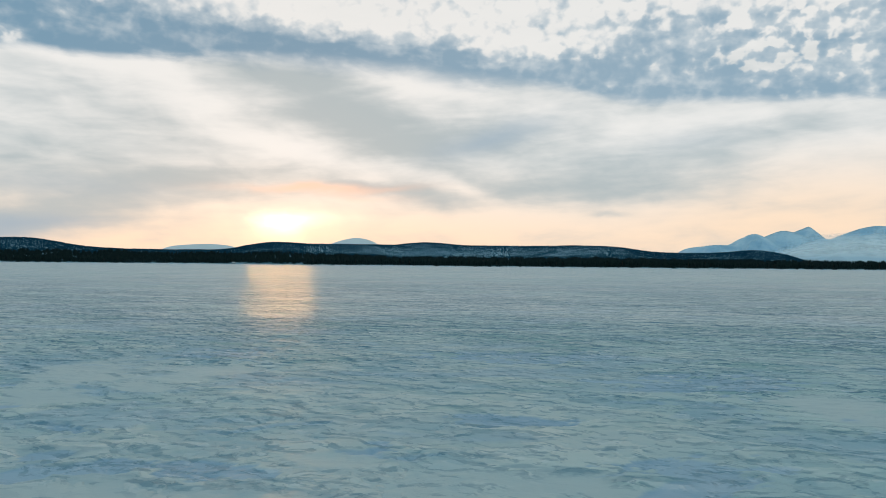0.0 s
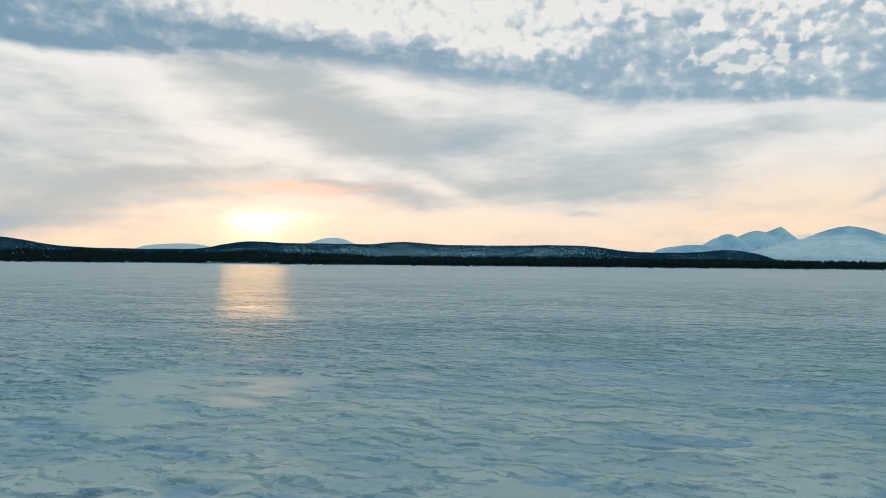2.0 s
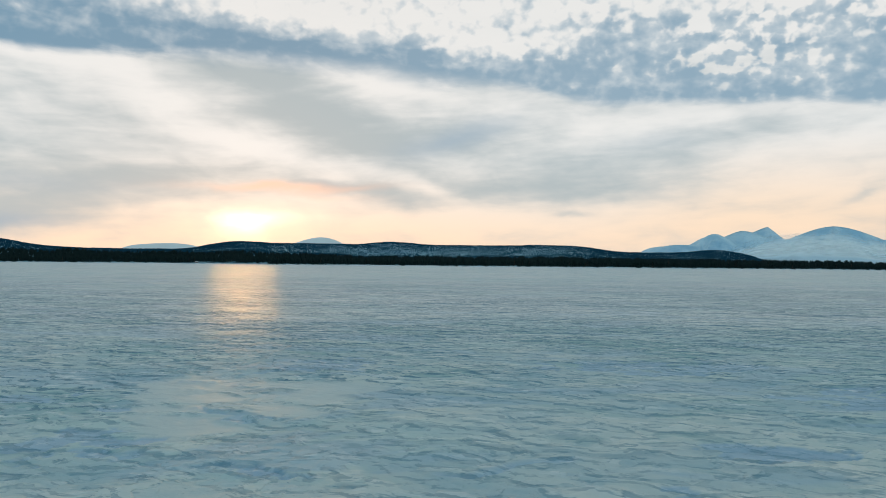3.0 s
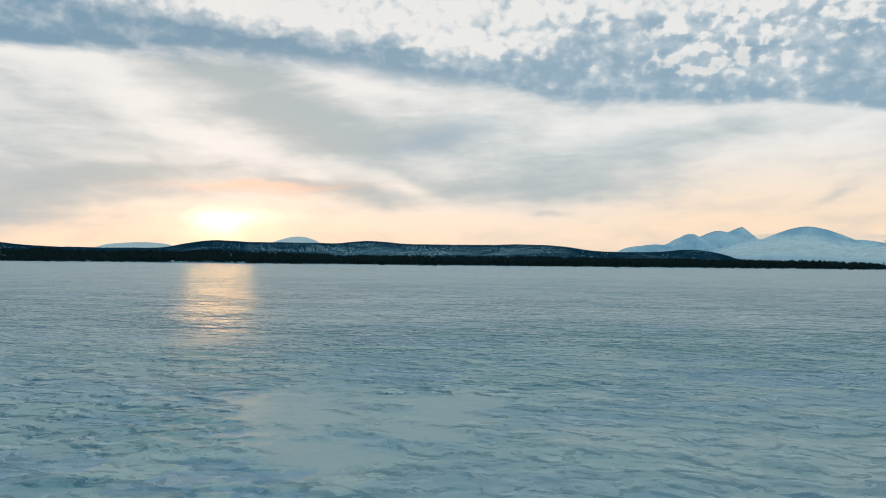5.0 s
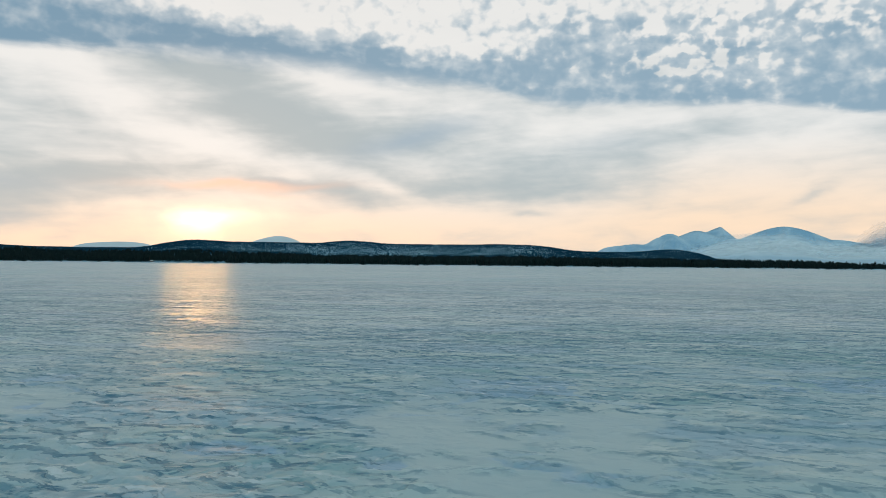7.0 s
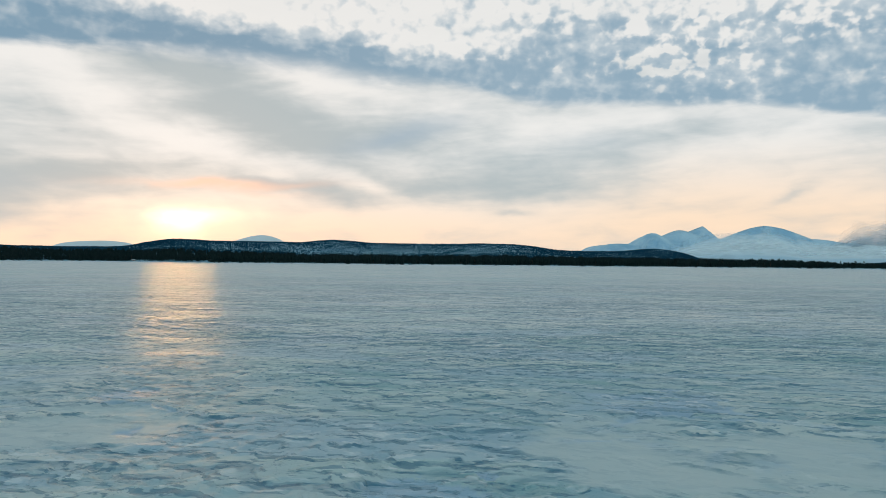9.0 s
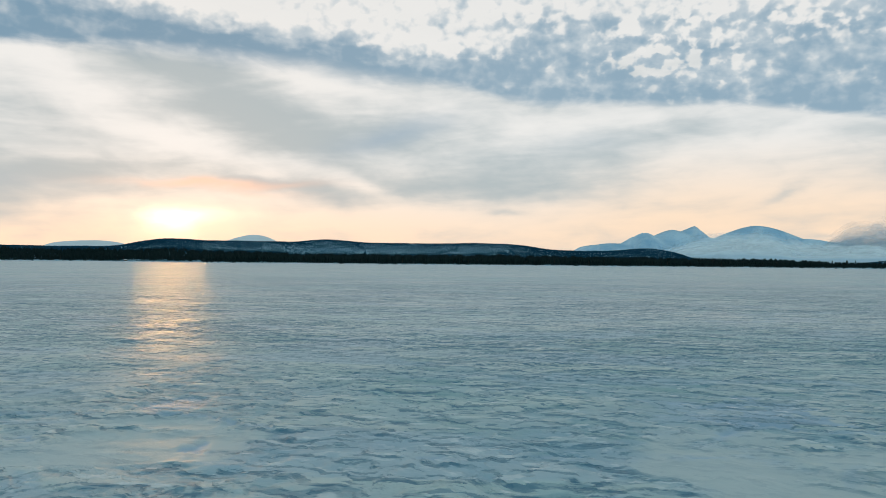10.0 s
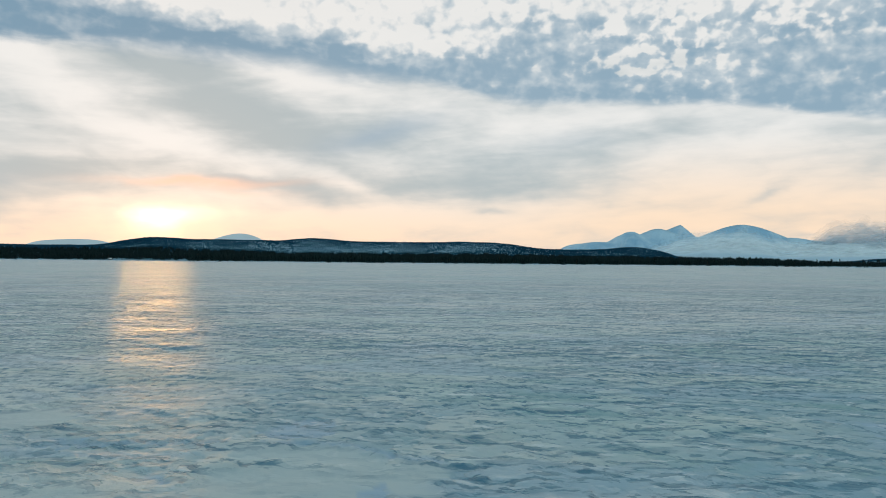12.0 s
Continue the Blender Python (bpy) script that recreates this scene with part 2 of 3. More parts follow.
def lake_snow():
    m, n, s = material("wind_packed_lake_snow")
    at, x, y, z = ground_xy(n)
    hollow_here = Val(n, n.add("ShaderNodeAttribute", attribute_name="scoured").outputs["Fac"])
    riser_shade = Val(n, n.add("ShaderNodeAttribute", attribute_name="riser_shade").outputs["Fac"])
    drifted = Val(n, n.add("ShaderNodeAttribute", attribute_name="drifted").outputs["Fac"])
    blue = Val(n, n.add("ShaderNodeAttribute", attribute_name="bare_ice").outputs["Fac"])
    far = n.vec("LENGTH", at)
    broad = n.noise(n.place(at, turn=-10, size=(1.5, 1.0, 1)), 0.07, 5, 0.58, 0.5)
    patch = n.noise(n.place(at, turn=-8, size=(1.6, 1.0, 1)), 0.24, 5, 0.58, 0.4)
    mid = n.noise(n.place(at, turn=-14, size=(1.4, 1.0, 1)), 0.8, 4, 0.56, 0.3)
    flake = n.noise(n.place(at, turn=-10, size=(1.3, 1.0, 1)), 4.5, 4, 0.55, 0.3)
    grain = n.noise(at, 70, 2, 0.6)
    rough_here = Val(n, n.add("ShaderNodeAttribute", attribute_name="rough").outputs["Fac"])
    stir = n.noise(at, 1.4, 3, 0.5, colour=True)
    bent = n.vec("ADD", at, n.vec("SCALE", n.vec("SUBTRACT", stir, (0.5, 0.5, 0.5)), scale=0.45))

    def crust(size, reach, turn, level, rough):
        """A broken layer of crust: where it lies, and colour masks for its shaded near edge and lit far edge."""
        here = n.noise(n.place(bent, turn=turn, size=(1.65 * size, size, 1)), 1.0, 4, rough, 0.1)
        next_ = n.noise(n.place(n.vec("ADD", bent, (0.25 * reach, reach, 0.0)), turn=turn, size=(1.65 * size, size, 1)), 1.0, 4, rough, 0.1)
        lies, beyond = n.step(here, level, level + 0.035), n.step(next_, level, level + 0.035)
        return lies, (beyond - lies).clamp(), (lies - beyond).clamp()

    sheet, sheet_shade, sheet_glint = crust(1.8, 0.22, -18, 0.50, 0.60)
    plate, plate_shade, plate_glint = crust(0.54, 0.115, -26, 0.50, 0.60)
    scale, scale_shade, scale_glint = crust(0.22, 0.075, -22, 0.51, 0.56)
    edges = (sheet_shade * 0.50 + plate_shade * 0.80 + scale_shade * 0.70).clamp() * rough_here * n.step(flake, 0.34, 0.56, 0.25, 1.0)
    edge_glint = (sheet_glint * 0.4 + plate_glint * 0.7 + scale_glint * 0.4).clamp() * rough_here * n.step(flake, 0.45, 0.62)
    open_ = n.step(far, 7.0, 36.0)
    # hollows scraped between the plates, whose edges get painted shade and light further down
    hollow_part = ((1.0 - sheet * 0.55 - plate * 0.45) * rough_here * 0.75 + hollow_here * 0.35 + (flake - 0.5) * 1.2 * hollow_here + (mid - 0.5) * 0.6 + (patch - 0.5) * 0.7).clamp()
    snow = n.mix(n.step(patch * 0.5 + broad * 0.5, 0.40, 0.60), (0.56, 0.675, 0.65), (0.755, 0.75, 0.695))
    snow = n.mix(drifted * 0.8, snow, (0.51, 0.60, 0.595))
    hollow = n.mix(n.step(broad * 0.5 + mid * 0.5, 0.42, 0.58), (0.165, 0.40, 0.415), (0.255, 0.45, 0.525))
    # hollow colour thins outward, in place of warm sky mirrored on the far lake
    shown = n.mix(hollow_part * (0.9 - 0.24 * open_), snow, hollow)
    tint = n.noise(n.place(at, loc=(11, 4, 0), turn=-10, size=(1.6, 1.0, 1)), 0.38, 5, 0.6, 0.4)
    ice_here = n.math("MAXIMUM", blue, n.step(tint, 0.54, 0.62) * 0.5 * (1.0 - drifted))
    shown = n.mix(ice_here * 0.9, shown, n.mix(n.step(mid, 0.4, 0.6), (0.26, 0.445, 0.595), (0.37, 0.535, 0.655)))
    # highlights along the plates' far edges, painted as near-white lines
    shown = n.mix(edge_glint * 0.75, shown, (0.86, 0.87, 0.86))
    # dark blue on the plates' near sides stands in for their shade
    n.put(s["Base Color"], n.mix((riser_shade * 0.85 + edges * 1.0).clamp(), shown, (0.05, 0.20, 0.29)))
    n.put(s["Roughness"], 0.66 - ice_here * 0.08 - drifted * 0.15 * (1.0 - open_) - open_ * (0.21 + 0.12 * n.step(mid, 0.4, 0.6)) + (grain - 0.5) * 0.10)
    s["Specular IOR Level"].default_value = 1.0
    b = n.add("ShaderNodeBump")
    b.inputs["Distance"].default_value = 0.10
    n.put(b.inputs["Strength"], (1.0 - drifted * 0.6) * 0.9)
    ripple = n.noise(n.place(at, turn=-10, size=(1.3, 1.0, 1)), 2.4, 5, 0.6, 0.3)
    swell = n.noise(at, 0.18, 5, 0.6)
    n.put(b.inputs["Height"], swell * 0.9 + mid * 0.36 + ripple * (hollow_here * 0.5 + 0.25) + (sheet * 0.16 + plate * 0.20 + scale * 0.10) * rough_here + flake * 0.10 + grain * 0.015)
    n.links.new(b.outputs[0], s["Normal"])
    return m


def hill_snow(name, tone, light):
    m, n, s = material(name)
    geo = n.add("ShaderNodeNewGeometry").outputs["Position"]
    drift = n.noise(geo, 0.008, 5, 0.55, flat=False)
    patch = n.noise(geo, 0.15, 4, 0.6, flat=False)
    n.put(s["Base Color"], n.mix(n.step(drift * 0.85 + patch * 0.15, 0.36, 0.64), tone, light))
    s["Roughness"].default_value = 0.75
    b = n.add("ShaderNodeBump")
    b.inputs["Strength"].default_value, b.inputs["Distance"].default_value = 0.35, 3.0
    n.put(b.inputs["Height"], drift + patch * 0.3)
    n.links.new(b.outputs[0], s["Normal"])
    return m


def needles(name, dark, light):
    m, n, s = material(name)
    geo = n.add("ShaderNodeNewGeometry")
    isle = Val(n, geo.outputs["Random Per Island"])
    tuft = n.noise(geo.outputs["Position"], 1.1, 3, 0.6, flat=False)
    n.put(s["Base Color"], n.mix((isle * 0.7 + (tuft - 0.5) * 0.8).clamp(), dark, light))
    s["Roughness"].default_value = 0.9
    s["Specular IOR Level"].default_value = 0.08
    return m


def bark():
    m, n, s = material("pine_bark")
    geo = n.add("ShaderNodeNewGeometry").outputs["Position"]
    n.put(s["Base Color"], n.mix(n.noise(geo, 3.0, 5, 0.65, flat=False), (0.06, 0.04, 0.03), (0.17, 0.10, 0.065)))
    s["Roughness"].default_value = 0.9
    return m


def mist(name, dark, light, thick):
    m, n, s = material(name)
    at = n.add("ShaderNodeTexCoord").outputs["UV"]
    u, v, _ = n.xyz(at)
    soft = n.noise(n.place(at, size=(0.07, 0.45, 1)), 1.0, 4, 0.5, 0.4)
    wisps = n.noise(n.place(at, turn=2, size=(0.16, 0.16, 1)), 1.0, 4, 0.5, 0.3)
    along = n.math("FRACT", u) + (soft - 0.5) * 0.25
    ends = n.step(along, 0.02, 0.24) * (1.0 - n.step(along, 0.85, 0.98))
    veil = (1.0 - n.step(v + (soft - 0.5) * 0.6 + (wisps - 0.5) * 0.5, 0.50, 0.98)) * n.step(v, -0.1, 0.3, 0.9, 1.0)
    # bright top and dim foot of the cloud are painted, by height
    tone = n.mix(n.step(v + (wisps - 0.5) * 0.5, 0.15, 0.75), dark, light)
    front, through_, gap = n.add("ShaderNodeBsdfDiffuse"), n.add("ShaderNodeBsdfTranslucent"), n.add("ShaderNodeBsdfTransparent")
    n.put(front.inputs["Color"], tone)
    n.put(through_.inputs["Color"], tone)
    lit, seen_ = n.add("ShaderNodeMixShader"), n.add("ShaderNodeMixShader")
    lit.inputs[0].default_value = 0.05
    n.links.new(front.outputs[0], lit.inputs[1])
    n.links.new(through_.outputs[0], lit.inputs[2])
    n.put(seen_.inputs[0], (veil * ends * thick).clamp())
    n.links.new(gap.outputs[0], seen_.inputs[1])
    n.links.new(lit.outputs[0], seen_.inputs[2])
    final = [k for k in n.nodes if k.bl_idname == "ShaderNodeOutputMaterial"][0]
    n.links.new(seen_.outputs[0], final.inputs[0])
    return m


# SLOPE: shade among the trees is put into the dark blue snow colour
LAKE, SLOPE = lake_snow(), hill_snow("shade_blue_floor_snow", (0.15, 0.34, 0.46), (0.34, 0.56, 0.68))
PALE = hill_snow("pale_fell_snow", (0.90, 0.87, 0.86), (0.95, 0.93, 0.92))
# massif: distance haze and gully shade are painted into its two snow tones
HAZED_FELL = hill_snow("haze_blue_fell", (0.37, 0.59, 0.75), (0.66, 0.81, 0.90))
NEEDLES = needles("conifer_needles", (0.006, 0.015, 0.015), (0.016, 0.032, 0.030))
# hill woods: the blue of hazy distance is mixed into the needle colour
HAZED_NEEDLES = needles("haze_blue_needles", (0.004, 0.038, 0.070), (0.014, 0.088, 0.142))
RIME = needles("rimed_twigs", (0.68, 0.79, 0.87), (0.90, 0.94, 0.96))
BARK = bark()


# ---- height functions ----
def lattice(ix, iy, seed):
    h = (ix * 374761393 + iy * 668265263 + seed * 1442695041) & 0xFFFFFFFF
    h = ((h ^ (h >> 13)) * 1274126177) & 0xFFFFFFFF
    return ((h ^ (h >> 16)) & 0xFFFF) / 65535.0


def vnoise(x, y, seed=0):
    """Smooth value noise, 0 to 1, on arrays."""
    fx, fy = np.floor(x), np.floor(y)
    ix, iy = fx.astype(np.int64), fy.astype(np.int64)
    u, v = x - fx, y - fy
    u, v = u * u * u * (u * (u * 6 - 15) + 10), v * v * v * (v * (v * 6 - 15) + 10)
    a, b = lattice(ix, iy, seed), lattice(ix + 1, iy, seed)
    c, d = lattice(ix, iy + 1, seed), lattice(ix + 1, iy + 1, seed)
    return (a + (b - a) * u) * (1 - v) + (c + (d - c) * u) * v


def fbm(x, y, octaves=4, seed=0, gain=0.5):
    total, amp, norm = 0.0, 1.0, 0.0
    for k in range(octaves):
        total = total + amp * vnoise(x * 2.03 ** k + 17.3 * k, y * 2.03 ** k - 9.1 * k, seed + k)
        norm += amp
        amp *= gain
    return total / norm


def turned_fbm(x, y, octaves=4, seed=0, gain=0.5):
    """The same, each octave turned, so that no grid shows."""
    total, amp, norm = 0.0, 1.0, 0.0
    for k in range(octaves):
        c, s = math.cos(0.6 + 0.9 * k), math.sin(0.6 + 0.9 * k)
        q = 2.03 ** k
        total = total + amp * vnoise((c * x - s * y) * q + 17.3 * k, (s * x + c * y) * q - 9.1 * k, seed + k)
        norm += amp
        amp *= gain
    return total / norm


def smooth(v, lo, hi):
    t = np.clip((v - lo) / (hi - lo), 0, 1)
    return t * t * (3 - 2 * t)


def plateau(a, a0, a1, soft):
    return 0.5 * (np.tanh((a - a0) / soft) - np.tanh((a - a1) / soft))


def hump(a, c, half):
    return np.exp(-((a - c) / half) ** 2)


def tan_deg(el):
    return np.tan(np.radians(el))


EYE = (-5.5, 4.0)     # middle of the walk, from which bearings are taken


def bearing_point(az, r):
    return EYE[0] + r * np.sin(np.radians(az)), EYE[1] + r * np.cos(np.radians(az))


def shore_range(az):
    """Distance to the far shore at a bearing."""
    point = 420 * smooth(az, -10.75, -10.45) * (1 - 0.75 * smooth(az, 14, 27))
    return 1560 - point + 70 * (fbm(az * 0.35, az * 0 + 3.0, 3, 5) - 0.5)


def hill_height(az, r):
    """Land behind the shore: a low wooded strip, then rounded hills."""
    rs = shore_range(az)
    inland = r - rs
    strip = (11.5 * (1 - smooth(az, -16, -4)) + 7.5 - 5.5 * smooth(az, 27, 34)) * smooth(inland, 0, 420) * (0.75 + 0.5 * fbm(az * 0.6, r * 0.004, 3, 11))
    bank = 2.2 * smooth(inland, 0, 25)
    crest = (0.83 * plateau(az, -75, 24.2, 1.3) + 0.62 * hump(az, -29.3, 3.3) + 0.53 * plateau(az, -15.2, 13.2, 1.3)
             + 0.22 * hump(az, -1.9, 1.8) + 0.07 * hump(az, -12.6, 1.4) + 0.06 * hump(az, 9.6, 1.8) + 0.10 * hump(az, 16.0, 2.0)
             + 0.27 * hump(az, 21.0, 2.2) + 0.46 * hump(az, 38.0, 3.6))
    r0 = 2560 + 130 * np.sin(az * 0.23 + 1.0)
    ridge = (tan_deg(np.maximum(crest, 0)) * r0 + 1.8) * np.exp(-((r - r0) / np.where(r < r0, 480.0, 600.0)) ** 2)
    rough = 9.0 * (fbm(az * 0.5, r * 0.0045, 4, 21) - 0.5) * smooth(inland, 150, 700)
    return np.where(inland < 0, -0.6, np.maximum(strip, ridge) + bank + rough * 0.6 - 0.3)


def tent(az, c, top, left, right, soft):
    """A rounded gable over bearing c, falling by so many degrees a degree on each side."""
    d = az - c
    return top - (np.sqrt(d * d + soft * soft) - soft) * np.where(d < 0, left, right)


# centre, top, fall to the left and to the right, roundness, distance of the crest
SUMMITS = [(18.60, 1.66, 0.16, 0.10, 0.50, 4120), (21.00, 2.46, 0.62, 0.70, 0.50, 4180), (22.85, 2.58, 0.50, 0.42, 0.50, 4330), (24.38, 2.84, 0.42, 0.85, 0.06, 4420),
           (26.00, 2.06, 0.06, 0.05, 0.30, 4560), (28.40, 2.84, 0.50, 0.50, 1.40, 4620), (31.50, 1.96, 0.12, 0.20, 0.60, 4500)]


def massif_height(az, r):
    spur = np.abs(2 * fbm(az * 0.9 + 0.5 * fbm(az * 2, r * 0.008, 2, 37), r * 0.0018, 4, 31) - 1)
    gully = fbm(az * 3.0, r * 0.006, 4, 33) - 0.3
    span = plateau(az, 15.6, 36.0, 0.8)
    z = np.full(az.shape, -2.0)
    for c, top, left, right, soft, r0 in SUMMITS:
        k = np.clip(np.abs(r - r0) / np.where(r < r0, 640.0, 300.0), 0, 1)
        cut = np.minimum(k * 5.0, 1.0) * (1 - k)
        el = np.maximum(tent(az, c, top, left, right, soft) * span, 0)
        z = np.maximum(z, tan_deg(el) * r0 * ((1 - k) ** 1.3 - 0.55 * cut * spur - 0.22 * cut * gully) - 2.0)
    return z


def fell_height(az, r):
    crest = 1.58 * plateau(az, -9.7, -4.7, 0.75) + 0.40 * hump(az, -6.95, 1.5)
    return tan_deg(crest) * 4300 * np.exp(-((r - 4300) / 260.0) ** 2) - 2.0


def pale_fell_height(az, r):
    crest = 1.27 * plateau(az, -21.0, -14.6, 0.9) + 0.12 * hump(az, -17.3, 1.8)
    return tan_deg(crest) * 4500 * np.exp(-((r - 4500) / 220.0) ** 2) - 2.0


# ---- meshes from grids ----
def grid_mesh(name, co, rows, cols, material_, close=False):
    """A sheet of quads over rows x cols points."""
    i = np.arange(rows - 1)[:, None] * cols
    j = np.arange(cols if close else cols - 1)[None, :]
    k = (j + 1) % cols
    quads = np.stack([i + j, i + k, i + cols + k, i + cols + j], -1).reshape(-1, 4)
    me = bpy.data.meshes.new(name)
    me.vertices.add(len(co))
    me.vertices.foreach_set("co", np.ascontiguousarray(co, np.float32).ravel())
    me.loops.add(quads.size)
    me.loops.foreach_set("vertex_index", quads.astype(np.int32).ravel())
    me.polygons.add(len(quads))
    me.polygons.foreach_set("loop_start", np.arange(0, quads.size, 4, dtype=np.int32))
    me.update(calc_edges=True)
    me.polygons.foreach_set("use_smooth", np.ones(len(quads), bool))
    me.materials.append(material_)
    return me


def land(name, height, az0, az1, daz, radii, material_):
    az = np.arange(az0, az1 + daz / 2, daz)
    A, R = np.meshgrid(az, radii)
    x, y = bearing_point(A, R)
    z = height(A, R)
    me = grid_mesh(name, np.stack([x, y, z], -1).reshape(-1, 3)[:, :], len(radii), len(az), material_)
    me.flip_normals()
    return new(name, me)


# ---- the frozen lake: one sheet to the horizon ----
def near_line(x, y, pts):
    """Distance to a bent line."""
    best = np.full(x.shape, 1e9)
    for (ax, ay), (bx, by) in zip(pts, pts[1:]):
        t = np.clip(((x - ax) * (bx - ax) + (y - ay) * (by - ay)) / ((bx - ax) ** 2 + (by - ay) ** 2), 0, 1)
        best = np.minimum(best, np.hypot(x - ax - t * (bx - ax), y - ay - t * (by - ay)))
    return best


# plain drifts: x, y, half width, half depth; bare blue patches likewise; crust rims as bent lines
DRIFTS = [(-5.9, 12.2, 0.85, 1.1), (-1.0, 7.7, 0.5, 0.8), (5.1, 10.2, 0.6, 1.4), (-5.4, 10.4, 0.6, 0.8),
          (-11.7, 14.5, 1.0, 1.0), (-5.5, 13.4, 1.1, 1.1), (-4.4, 12.6, 1.0, 1.2), (-14.8, 17.6, 0.4, 0.5), (0.6, 6.4, 1.2, 0.6), (-2.4, 5.9, 1.6, 0.5)]
BLUE = [(-3.7, 7.0, 0.35, 0.39), (-3.1, 7.0, 0.40, 0.35), (-2.3, 7.0, 0.37, 0.35), (-1.8, 6.9, 0.22, 0.23), (-0.6, 7.8, 0.25, 0.22),
        (3.7, 12.3, 1.40, 1.0), (2.2, 6.9, 0.65, 0.72), (0.7, 9.3, 0.54, 0.35), (-6.3, 9.5, 0.63, 0.53), (-4.3, 8.5, 0.30, 0.24),
        (-7.5, 12.3, 0.13, 0.32), (-8.1, 12.0, 0.36, 0.36), (-8.0, 10.1, 0.42, 0.40), (-6.6, 11.3, 0.17, 0.20), (1.3, 15.7, 1.54, 0.89),
        (-10.9, 14.4, 0.14, 0.30), (-4.6, 15.8, 0.83, 0.82), (-13.9, 16.3, 0.49, 0.25), (-11.6, 16.8, 0.30, 0.40), (-12.7, 14.9, 0.20, 0.20)]
RIMS = [[(-2.5, 8.6), (-2.2, 8.6), (-1.9, 8.9), (-1.5, 9.0)], [(-1.0, 7.7), (-0.6, 7.6), (-0.1, 7.6)], [(-8.9, 13.6), (-7.7, 13.7), (-6.1, 13.7)],
        [(-6.4, 8.9), (-6.1, 9.3), (-5.6, 8.9), (-5.4, 9.3)], [(-4.9, 8.8), (-4.4, 8.6), (-3.9, 8.2)], [(-5.5, 11.4), (-5.2, 11.0), (-4.8, 10.8)],
        [(-14.4, 16.1), (-13.7, 16.4), (-12.9, 16.1), (-11.9, 16.1), (-11.1, 15.7), (-10.3, 15.2)], [(-6.7, 21.8), (-5.8, 21.5), (-4.6, 22.0)],
        [(-5.7, 14.5), (-5.0, 14.9), (-4.1, 14.6), (-2.8, 13.9)], [(-5.2, 11.3), (-4.7, 11.0), (-4.2, 10.8)],
        [(2.3, 10.5), (3.4, 10.4), (3.8, 10.0)], [(3.6, 9.4), (4.7, 9.5)]]


# the crust lies in broken layers: size, height, level at which it breaks, seed
LAYERS = [(5.0, 0.008, 0.50, 201), (1.6, 0.009, 0.46, 211), (1.1, 0.008, 0.53, 251), (0.62, 0.008, 0.45, 221), (0.58, 0.007, 0.55, 231)]


def lake_relief(x, y):
    """Height of the wind crust, how far it is scoured, how plainly it is drifted and where ice lies bare, each 0 to 1."""
    c, s = math.cos(radians(-12)), math.sin(radians(-12))
    u, v = (c * x + s * y), (-s * x + c * y)
    wx, wy = fbm(u * 0.9, v * 1.3, 3, 41) - 0.5, fbm(u * 0.9, v * 1.3, 3, 45) - 0.5
    big = fbm(u * 0.16 + 0.6 * wx, v * 0.26 + 0.6 * wy, 4, 51)
    torn = turned_fbm(u * 2.4, v * 3.2, 4, 91, 0.55) - 0.5
    calm = np.zeros(x.shape)
    for cx, cy, a, b in DRIFTS:
        calm = np.maximum(calm, 1 - smooth(((x - cx) / a) ** 2 + ((y - cy) / b) ** 2 + 2.8 * wx + 2.2 * wy + 2.4 * torn, 0.3, 1.5))
    wild = (0.62 + 0.38 * smooth(big, 0.38, 0.56)) * (1 - 0.82 * calm)
    z, gone = 0.04 * (big - 0.5) - 0.02, 0.0
    for size, high, level, seed in LAYERS:
        f = turned_fbm(u / (1.35 * size) + 0.7 * wx, v / size + 0.7 * wy, 5, seed, 0.58)
        lies = smooth(f, level, level + 0.022)
        z = z + high * lies * wild
        gone = gone + (1 - lies) * high
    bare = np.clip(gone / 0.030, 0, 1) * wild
    ice = np.zeros(x.shape)
    for cx, cy, a, b in BLUE:
        ice = np.maximum(ice, 1 - smooth(((x - cx) / a) ** 2 + ((y - cy) / b) ** 2 + 6.0 * torn, 0.75, 1.15))
    z = z - 0.012 * ice
    for pts in RIMS:
        d = near_line(x + 0.5 * wx + 0.3 * torn, y + 0.5 * wy + 0.5 * torn, pts)
        here = smooth(fbm(u * 1.7, v * 1.7, 3, 97), 0.34, 0.48)
        z = z + here * (0.014 * np.exp(-((d - 0.10) / 0.06) ** 2) - 0.014 * np.exp(-(d / 0.06) ** 2))
        ice = np.maximum(ice, here * 0.9 * np.exp(-(d / 0.09) ** 2))
    return z, bare, calm, np.clip(ice, 0, 1), wild


